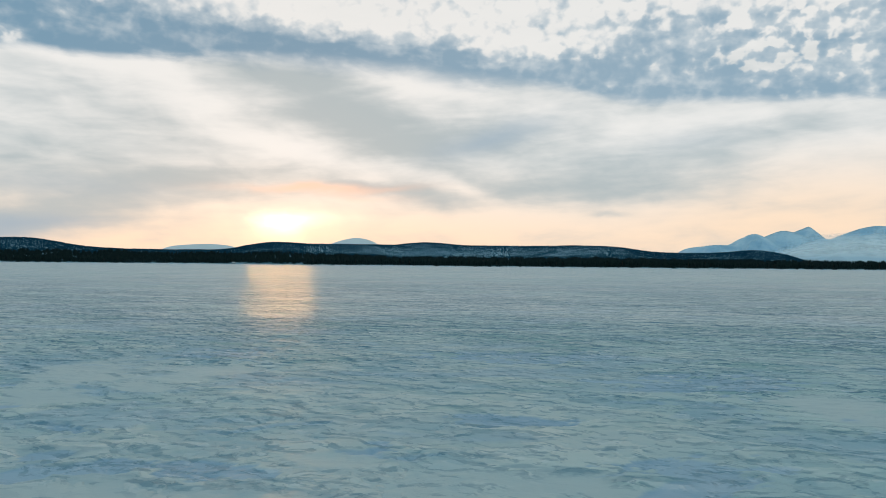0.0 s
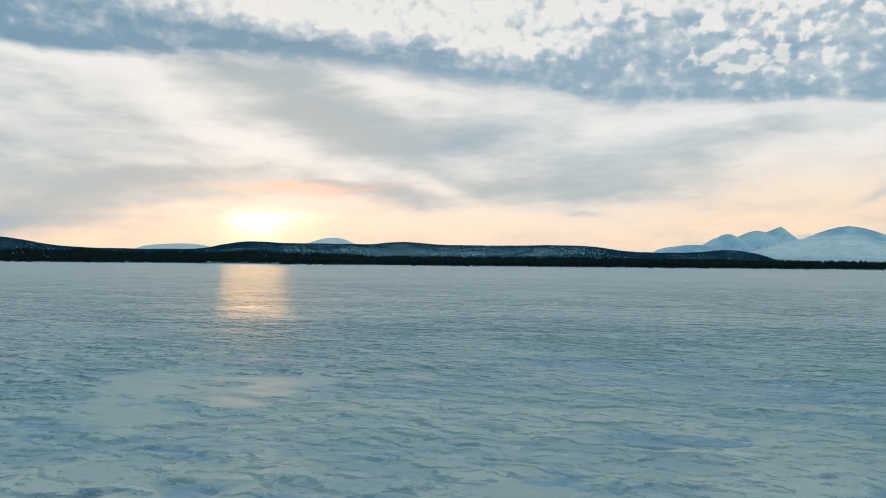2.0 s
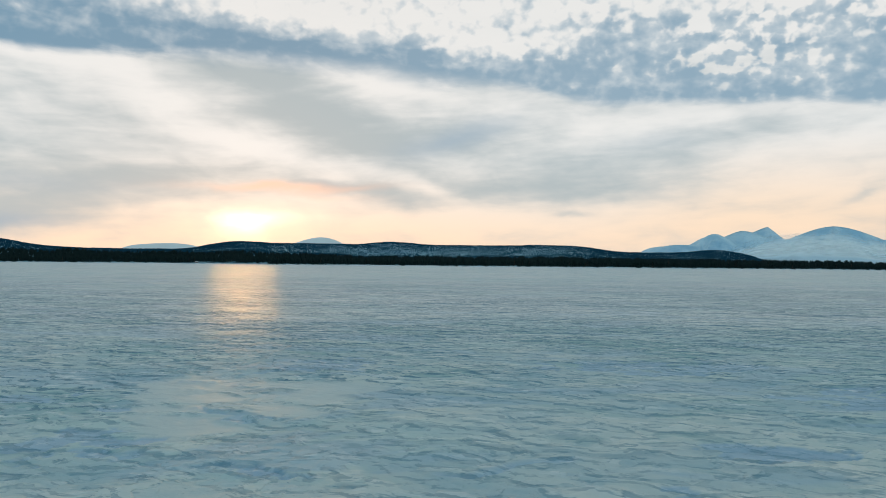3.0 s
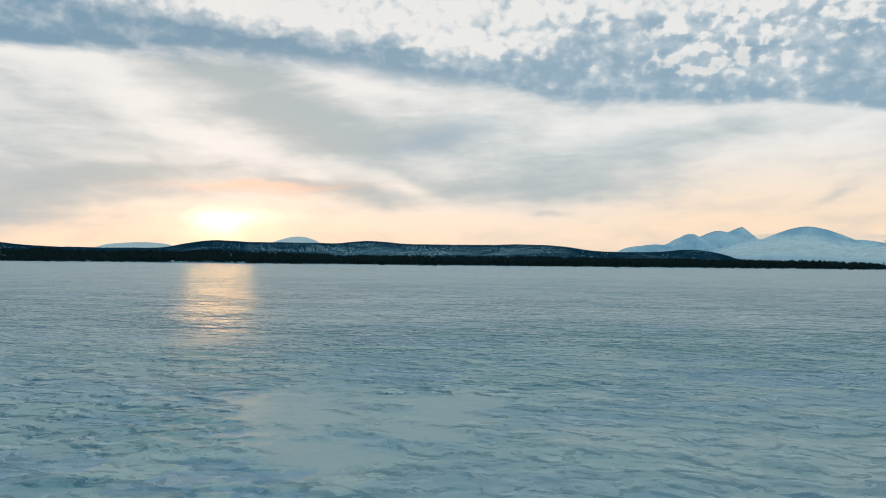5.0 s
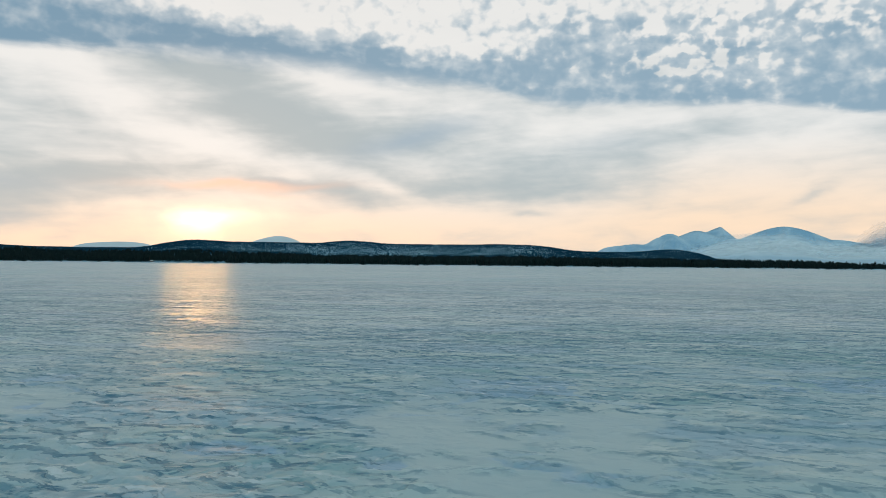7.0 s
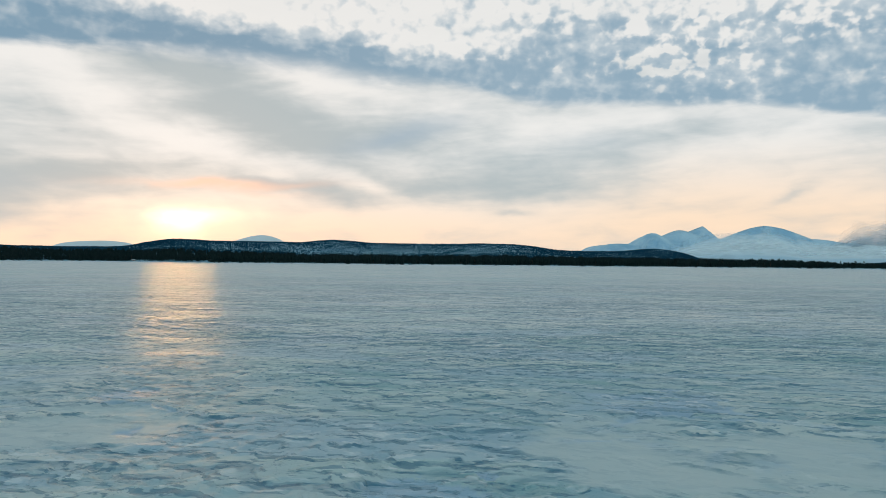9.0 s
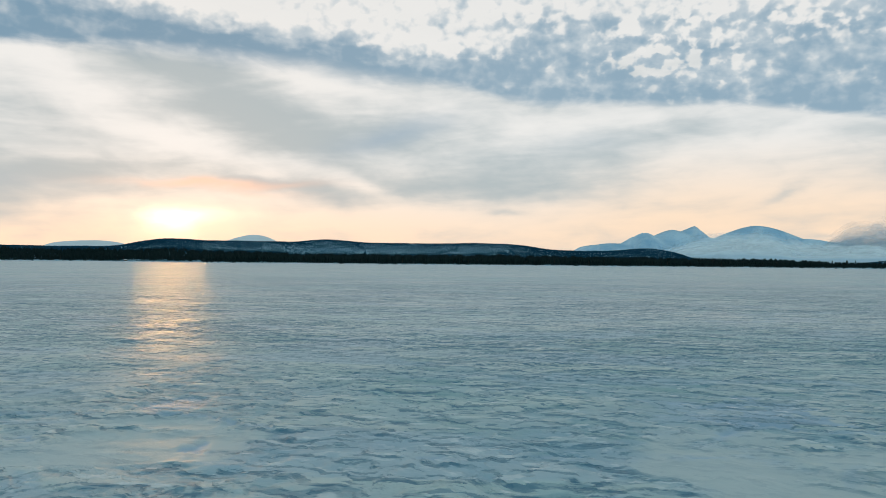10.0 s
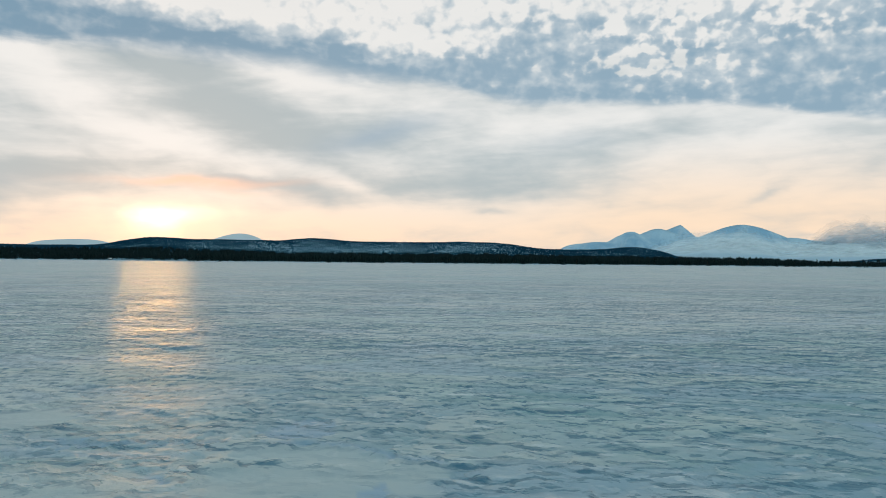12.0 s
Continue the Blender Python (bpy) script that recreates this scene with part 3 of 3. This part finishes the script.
def frozen_lake():
    # rings grow with distance; bearings are fine ahead and coarse behind
    hub = (-5.5, -4.0)
    near = [0.0, 1.5, 3.0, 4.5, 6.0, 7.5]
    r = 8.5
    while r < 130:
        near.append(r)
        r += 0.0042 * r
    while r < 4900:
        near.append(r)
        r *= 1.05
    radii = np.array(near + [4900.0])
    az = np.concatenate([np.arange(-34, 45, 0.082), np.arange(45, 326, 5.0)])
    A, R = np.meshgrid(az, radii)
    x, y = hub[0] + R * np.sin(np.radians(A)), hub[1] + R * np.cos(np.radians(A))
    z, bare, calm, ice, wild = lake_relief(x, y)
    fade = 1 - smooth(R, 80, 135)
    # mask for painted shade on the plates' near sides, where the height rises outward
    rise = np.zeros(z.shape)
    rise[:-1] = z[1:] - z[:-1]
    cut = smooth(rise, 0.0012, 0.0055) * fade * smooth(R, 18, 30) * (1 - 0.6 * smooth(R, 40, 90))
    z = z * fade - 0.02 * (1 - fade)
    bare = bare * fade + 0.35 * (1 - fade)
    me = grid_mesh("frozen_lake", np.stack([x, y, z], -1).reshape(-1, 3), len(radii), len(az), LAKE, close=True)
    me.flip_normals()
    for name, values in (("scoured", bare), ("riser_shade", cut), ("bare_ice", ice * fade), ("drifted", calm), ("rough", wild)):
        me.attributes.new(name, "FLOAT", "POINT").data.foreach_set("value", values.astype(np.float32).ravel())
    return tagged(new("ground", me), "frozen lake under wind-packed, scoured bluish snow", "frozen lake", kind="structure")


frozen_lake()

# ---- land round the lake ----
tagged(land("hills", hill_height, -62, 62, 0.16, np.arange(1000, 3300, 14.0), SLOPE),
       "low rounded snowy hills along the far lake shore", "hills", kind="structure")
tagged(land("mountain_massif", massif_height, 12, 40, 0.07, np.arange(3700, 4900, 18.0), HAZED_FELL),
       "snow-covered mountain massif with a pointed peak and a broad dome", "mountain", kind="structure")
tagged(land("fell", fell_height, -14, 0, 0.10, np.arange(3700, 4890, 25.0), PALE),
       "bare rounded fell white with snow behind the hills", "mountain", kind="structure")
tagged(land("fell", pale_fell_height, -27, -9, 0.12, np.arange(3800, 4890, 25.0), PALE),
       "long pale snowy fell low behind the hills", "mountain", kind="structure")


def cloud_bank(label, az0, az1, top, r0, deep, mat, seed):
    """A long roll of low cloud: thin sheets of vapour one behind the other, each rising and leaning back."""
    cols, rows, sheets = 170, 18, 5
    co, uvs, faces = [], [], []
    for k in range(sheets):
        u, v = np.meshgrid(np.linspace(0, 1, cols), np.linspace(0, 1, rows))
        az = az0 + (az1 - az0) * u
        lump = fbm(u * 9 + 5.0 * k, v * 1.5, 3, seed + 7 * k)
        high = tan_deg(top(az)) * r0 * (0.62 + 0.34 * k / (sheets - 1) + 0.30 * (lump - 0.5))
        z = 6 + 1.25 * high * v
        r = r0 + 40.0 * k + deep * v * (0.4 + 0.6 * v) + 20 * (lump - 0.5)
        x, y = bearing_point(az, r)
        base = k * rows * cols
        i = np.arange(rows - 1)[:, None] * cols + np.arange(cols - 1)[None, :] + base
        faces.append(np.stack([i + cols, i + cols + 1, i + 1, i], -1).reshape(-1, 4))
        co.append(np.stack([x, y, z], -1).reshape(-1, 3))
        uvs.append(np.stack([u * 0.998 + 3.0 * k, v], -1).reshape(-1, 2))
    me = bpy.data.meshes.new("cloud_bank")
    me.from_pydata(np.concatenate(co).tolist(), [], np.concatenate(faces).tolist())
    me.polygons.foreach_set("use_smooth", np.ones(len(me.polygons), bool))
    idx = np.empty(len(me.loops), np.int32)
    me.loops.foreach_get("vertex_index", idx)
    me.uv_layers.new(name="span").data.foreach_set("uv", np.concatenate(uvs)[idx].astype(np.float32).ravel())
    me.materials.append(mat)
    return tagged(new("cloud_bank", me), label, "cloud", kind="structure")


def bank_top(az):
    return 1.05 + 0.95 * smooth(az, 20.5, 25.0) + 0.15 * hump(az, 27.0, 1.6) - 0.45 * smooth(az, 29, 31.5)


def grey_top(az):
    return 1.0 + 1.75 * smooth(az, 30.5, 34.5) - 0.5 * smooth(az, 38, 46)


cloud_bank("low pale cloud lying against the foot of the mountains", 19.5, 48, bank_top, 3450.0, 140.0,
           mist("low_cloud_vapour", (0.66, 0.80, 0.90), (1.0, 1.0, 1.0), 0.85), 95)
cloud_bank("grey low cloud hiding the end of the mountain range", 29.5, 50, grey_top, 3640.0, 120.0,
           mist("grey_cloud_vapour", (0.48, 0.58, 0.66), (0.62, 0.68, 0.74), 0.62), 195)


# ---- trees ----
rng = np.random.default_rng(7)


def tier_tree(sides, tiers):
    """Corner points and faces of one small conifer, one metre tall."""
    pts, faces = [], []
    for k in range(tiers):
        z0, z1 = 0.10 + 0.72 * k / tiers, 0.10 + 0.90 * (k + 1.35) / (tiers + 0.35)
        rad = 0.17 * (1 - 0.72 * k / tiers)
        b = len(pts)
        for s in range(sides):
            a = 2 * math.pi * (s + 0.5 * k) / sides
            pts.append((rad * math.cos(a), rad * math.sin(a), z0))
        pts.append((0, 0, min(z1, 1.0)))
        faces += [(b + s, b + (s + 1) % sides, b + sides) for s in range(sides)]
    return np.array(pts), np.array(faces)


def forest(name, label, x, y, z, height, sides, tiers, mat, girth=1.0):
    """Many small conifers joined into one wood."""
    pts, faces = tier_tree(sides, tiers)
    n, p = len(x), len(pts)
    spin = rng.uniform(0, 2 * math.pi, n)
    fat = girth * rng.uniform(0.75, 1.5, n)
    jitter = rng.uniform(0.75, 1.3, (n, p))
    cx = (pts[None, :, 0] * np.cos(spin)[:, None] - pts[None, :, 1] * np.sin(spin)[:, None]) * jitter
    cy = (pts[None, :, 0] * np.sin(spin)[:, None] + pts[None, :, 1] * np.cos(spin)[:, None]) * jitter
    hs = (height * fat)[:, None]
    co = np.stack([x[:, None] + cx * hs, y[:, None] + cy * hs, z[:, None] - 0.6 + pts[None, :, 2] * height[:, None]], -1).reshape(-1, 3)
    tri = (faces[None] + (np.arange(n) * p)[:, None, None]).reshape(-1, 3)
    me = bpy.data.meshes.new(name)
    me.vertices.add(len(co))
    me.vertices.foreach_set("co", co.astype(np.float32).ravel())
    me.loops.add(tri.size)
    me.loops.foreach_set("vertex_index", tri.astype(np.int32).ravel())
    me.polygons.add(len(tri))
    me.polygons.foreach_set("loop_start", np.arange(0, tri.size, 3, dtype=np.int32))
    me.update(calc_edges=True)
    me.materials.append(mat)
    return tagged(new(name, me), label, "forest", kind="stuff")


def scatter(n, az0, az1, in0, in1):
    az = rng.uniform(az0, az1, n)
    r = shore_range(az) + in0 + (in1 - in0) * rng.uniform(0, 1, n)
    return az, r


# the dense wood along the shore
az, r = scatter(45000, -42, 47, 2, 420)
keep = rng.uniform(0, 1, len(az)) < 0.5 + 0.9 * smooth(fbm(az * 1.2, r * 0.012, 3, 101), 0.35, 0.6)
az, r = az[keep], r[keep]
x, y = bearing_point(az, r)
forest("shore_forest", "dense dark conifer forest on the far lake shore", x, y, hill_height(az, r), (3.2 + 4.5 * rng.uniform(0, 1, len(az)) + 6.0 * smooth(fbm(az * 5.0, r * 0.03, 3, 121), 0.3, 0.75)) * (1 - 0.25 * smooth(az, 29, 35)), 5, 2, NEEDLES)

# open woods with snow between the trees on the hills behind
az = rng.uniform(-40, 46, 200000)
r = shore_range(az) + 380
r = r + (2830 - r) * rng.uniform(0, 1, len(az))
streak = smooth(fbm(az * 0.40, r * 0.011, 5, 111, 0.55), 0.46, 0.55)
glade = smooth(fbm(az * 0.5, r * 0.014, 4, 131, 0.55), 0.52, 0.60)
waist = smooth(az, -15, -7) * (1 - smooth(az, 8, 15)) * smooth(r, 2080, 2150) * (1 - smooth(r, 2330, 2380))
brow = smooth(az, -1, 5) * (1 - smooth(az, 22, 24)) * smooth(r, 2330, 2400)
hem = 0.85 * smooth(az, -32, -30) * (1 - smooth(az, 4, 8)) * (1 - 0.8 * plateau(az, -25, -16, 0.8)) * smooth(r, 2065, 2085) * (1 - smooth(r, 2105, 2125))
dens = 1.0 - np.maximum(0.60 * np.maximum(np.maximum(waist, brow) * streak, hem), 0.42 * glade * smooth(r, 1900, 2100))
dens = dens * (1 - 0.75 * smooth(az, 32, 35))
keep = rng.uniform(0, 1, len(az)) < dens
az, r = az[keep], r[keep]
x, y = bearing_point(az, r)
forest("hill_forest", "open conifer woods with snowy clearings on the hills", x, y, hill_height(az, r), rng.uniform(2.2, 4.6, len(az)), 3, 1, HAZED_NEEDLES, 2.4)


# frosted brush and snow-laden saplings at the water's edge
az = rng.uniform(-40, 44, 13000)
r = shore_range(az) + rng.uniform(-16, 0, len(az))
keep = fbm(az * 6.0, az * 0 + 2.0, 3, 141) > 0.42
az, r = az[keep], r[keep]
x, y = bearing_point(az, r)
forest("shore_brush", "low frosted brush along the edge of the frozen lake", x, y, np.maximum(hill_height(az, r), 0.0), rng.uniform(0.9, 2.2, len(az)), 4, 1, RIME, 2.2)


# ---- single pines that stand out along the shore ----
def part(name, bm, mat, parent, label=""):
    me = bpy.data.meshes.new(name)
    bm.to_mesh(me)
    bm.free()
    me.materials.append(mat)
    ob = new(name, me)
    ob.parent = parent
    if label:
        ob["label"] = label
    return ob


def limb(bm, a, b, ra, rb, sides=5):
    """A tapered round stick from a to b."""
    a, b = Vector(a), Vector(b)
    turn = (b - a).to_track_quat("Z", "Y")
    ring = [[bm.verts.new(c + turn @ Vector((r_ * math.cos(k * 2 * math.pi / sides), r_ * math.sin(k * 2 * math.pi / sides), 0))) for k in range(sides)]
            for c, r_ in ((a, ra), (b, rb))]
    for k in range(sides):
        m = (k + 1) % sides
        bm.faces.new((ring[0][k], ring[0][m], ring[1][m], ring[1][k]))
    bm.faces.new(ring[1])


def clump(bm, c, size, rnd):
    """A small ragged tuft of needles."""
    c = Vector(c)
    pts = []
    for _ in range(6):
        v = Vector((rnd.gauss(0, 1), rnd.gauss(0, 1), rnd.gauss(0, 0.55)))
        pts.append(bm.verts.new(c + v.normalized() * size * rnd.uniform(0.55, 1.15)))
    for k in range(6):
        bm.faces.new((pts[k], pts[(k + 1) % 6], pts[(k + 3) % 6]))


def pine(height, crown_from, spread, seed, label):
    rnd = random.Random(seed)
    base = tagged(new("pine_tree"), label, "tree", "pines along the shore")
    lean = (rnd.uniform(-0.03, 0.03) * height, rnd.uniform(-0.03, 0.03) * height)
    bm = bmesh.new()
    girth = 0.016 * height
    limb(bm, (0, 0, -0.8), (lean[0] * 0.5, lean[1] * 0.5, height * 0.5), girth * 1.25, girth * 0.75, 7)
    limb(bm, (lean[0] * 0.5, lean[1] * 0.5, height * 0.5), (lean[0], lean[1], height * 0.97), girth * 0.75, girth * 0.15, 6)
    tufts = []
    z = crown_from * height
    while z < height * 0.97:
        up = (z / height - crown_from) / (1 - crown_from)
        reach = spread * height * (1 - up) ** 0.7 * (0.55 + 0.45 * min(1, up * 5)) + 0.02 * height
        for _ in range(4):
            a, q = rnd.uniform(0, 2 * math.pi), reach * rnd.uniform(0.55, 1.15)
            foot = (lean[0] * z / height, lean[1] * z / height, z)
            tip = (foot[0] + q * math.cos(a), foot[1] + q * math.sin(a), z + q * rnd.uniform(-0.25, 0.30))
            limb(bm, foot, tip, girth * 0.22, girth * 0.06, 3)
            for f in (0.45, 0.8, 1.0):
                tufts.append(([foot[i] + f * (tip[i] - foot[i]) for i in range(3)], height * rnd.uniform(0.035, 0.06)))
        z += height * rnd.uniform(0.045, 0.075)
    part("trunk", bm, BARK, base, "rough brown trunk with thin limbs")
    bm = bmesh.new()
    for c, size in tufts:
        clump(bm, c, size, rnd)
    clump(bm, (lean[0], lean[1], height * 0.98), height * 0.035, rnd)
    part("crown", bm, NEEDLES, base, "sparse dark green needle crown")
    return base


KINDS = [(11.0, 0.32, 0.20, "tall dark pine with a rounded crown on the lake shore"), (9.0, 0.22, 0.17, "dark pine of middle height at the lake shore"),
         (7.0, 0.12, 0.17, "young bushy pine at the edge of the lake"), (10.0, 0.10, 0.13, "slim dark spruce reaching low over the shore"),
         (8.0, 0.30, 0.22, "broad low-crowned pine beside the frozen lake"), (12.0, 0.42, 0.18, "tall bare-stemmed pine above the shore forest")]
pines = [pine(*k[:3], 40 + i, k[3]) for i, k in enumerate(KINDS)]
spot = random.Random(3)
for i in range(240):
    a = spot.uniform(22, 40) if i % 2 else spot.uniform(-34, 24)
    r_ = float(shore_range(np.array(a))) + (spot.uniform(4, 160) if i % 2 else spot.uniform(3, 40))
    px, py = bearing_point(a, r_)
    m = pose(float(px), float(py), float(hill_height(np.array(a), np.array(r_))), 0, 0, spot.uniform(0, 360))
    if i < len(pines):
        pines[i].matrix_basis = m
    else:
        copy_thing(pines[i % len(pines)], m)


# ---- a small hut at the edge of the wood, and a stone on the ice ----
def snow_hut(at, r_):
    """Dark timber walls under a gable roof thick with snow."""
    px, py = bearing_point(at, r_)
    hut = tagged(new("hut"), "small dark timber hut with a snow-covered roof by the shore", "hut")
    hut.matrix_basis = pose(float(px), float(py), float(hill_height(np.array(at), np.array(r_))) - 0.2, 0, 0, -at)
    L, W, H, R = 2.6, 2.0, 1.9, 1.4
    bm = bmesh.new()
    sec = [(-W, 0), (W, 0), (W, H), (0, H + R), (-W, H)]
    ends = [[bm.verts.new((x_, y_, z_)) for y_, z_ in sec] for x_ in (-L, L)]
    bm.faces.new(ends[0])
    bm.faces.new(ends[1][::-1])
    for k in range(5):
        bm.faces.new((ends[0][k], ends[1][k], ends[1][(k + 1) % 5], ends[0][(k + 1) % 5]))
    bmesh.ops.recalc_face_normals(bm, faces=bm.faces)
    part("wall", bm, BARK, hut, "dark weathered timber walls")
    bm = bmesh.new()
    for side in (-1, 1):
        low, top_ = (side * (W + 0.45), H - 0.25), (0.0, H + R + 0.05)
        ring = []
        for x_ in (-L - 0.4, L + 0.4):
            ring.append([bm.verts.new((x_, y_, z_ + dz_)) for (y_, z_) in (low, top_) for dz_ in (0.0, 0.42)])
        a, b = ring
        for q in ((a[0], a[1], a[3], a[2]), (b[0], b[2], b[3], b[1]), (a[0], b[0], b[1], a[1]), (a[1], b[1], b[3], a[3]), (a[3], b[3], b[2], a[2]), (a[2], b[2], b[0], a[0])):
            bm.faces.new(q)
    bmesh.ops.recalc_face_normals(bm, faces=bm.faces)
    bmesh.ops.bevel(bm, geom=bm.edges[:], offset=0.12, segments=2, affect="EDGES")
    part("roof", bm, PALE, hut, "gable roof under thick white snow")


snow_hut(-15.55, float(shore_range(np.array(-15.55))) + 6.0)


def stone(x_, y_, size):
    bm = bmesh.new()
    bmesh.ops.create_icosphere(bm, subdivisions=3, radius=size)
    for v in bm.verts:
        v.co *= 1 + 0.28 * noise.noise(v.co * (1.6 / size))
        v.co.z *= 0.6
    me = bpy.data.meshes.new("stone")
    bm.to_mesh(me)
    bm.free()
    me.materials.append(BARK)
    ob = tagged(new("stone", me), "small dark stone lying on the snow", "stone")
    z0 = float(lake_relief(np.array([x_]), np.array([y_]))[0][0])
    ob.location = (x_, y_, z0 + size * 0.35)


stone(0.70, 6.06, 0.032)
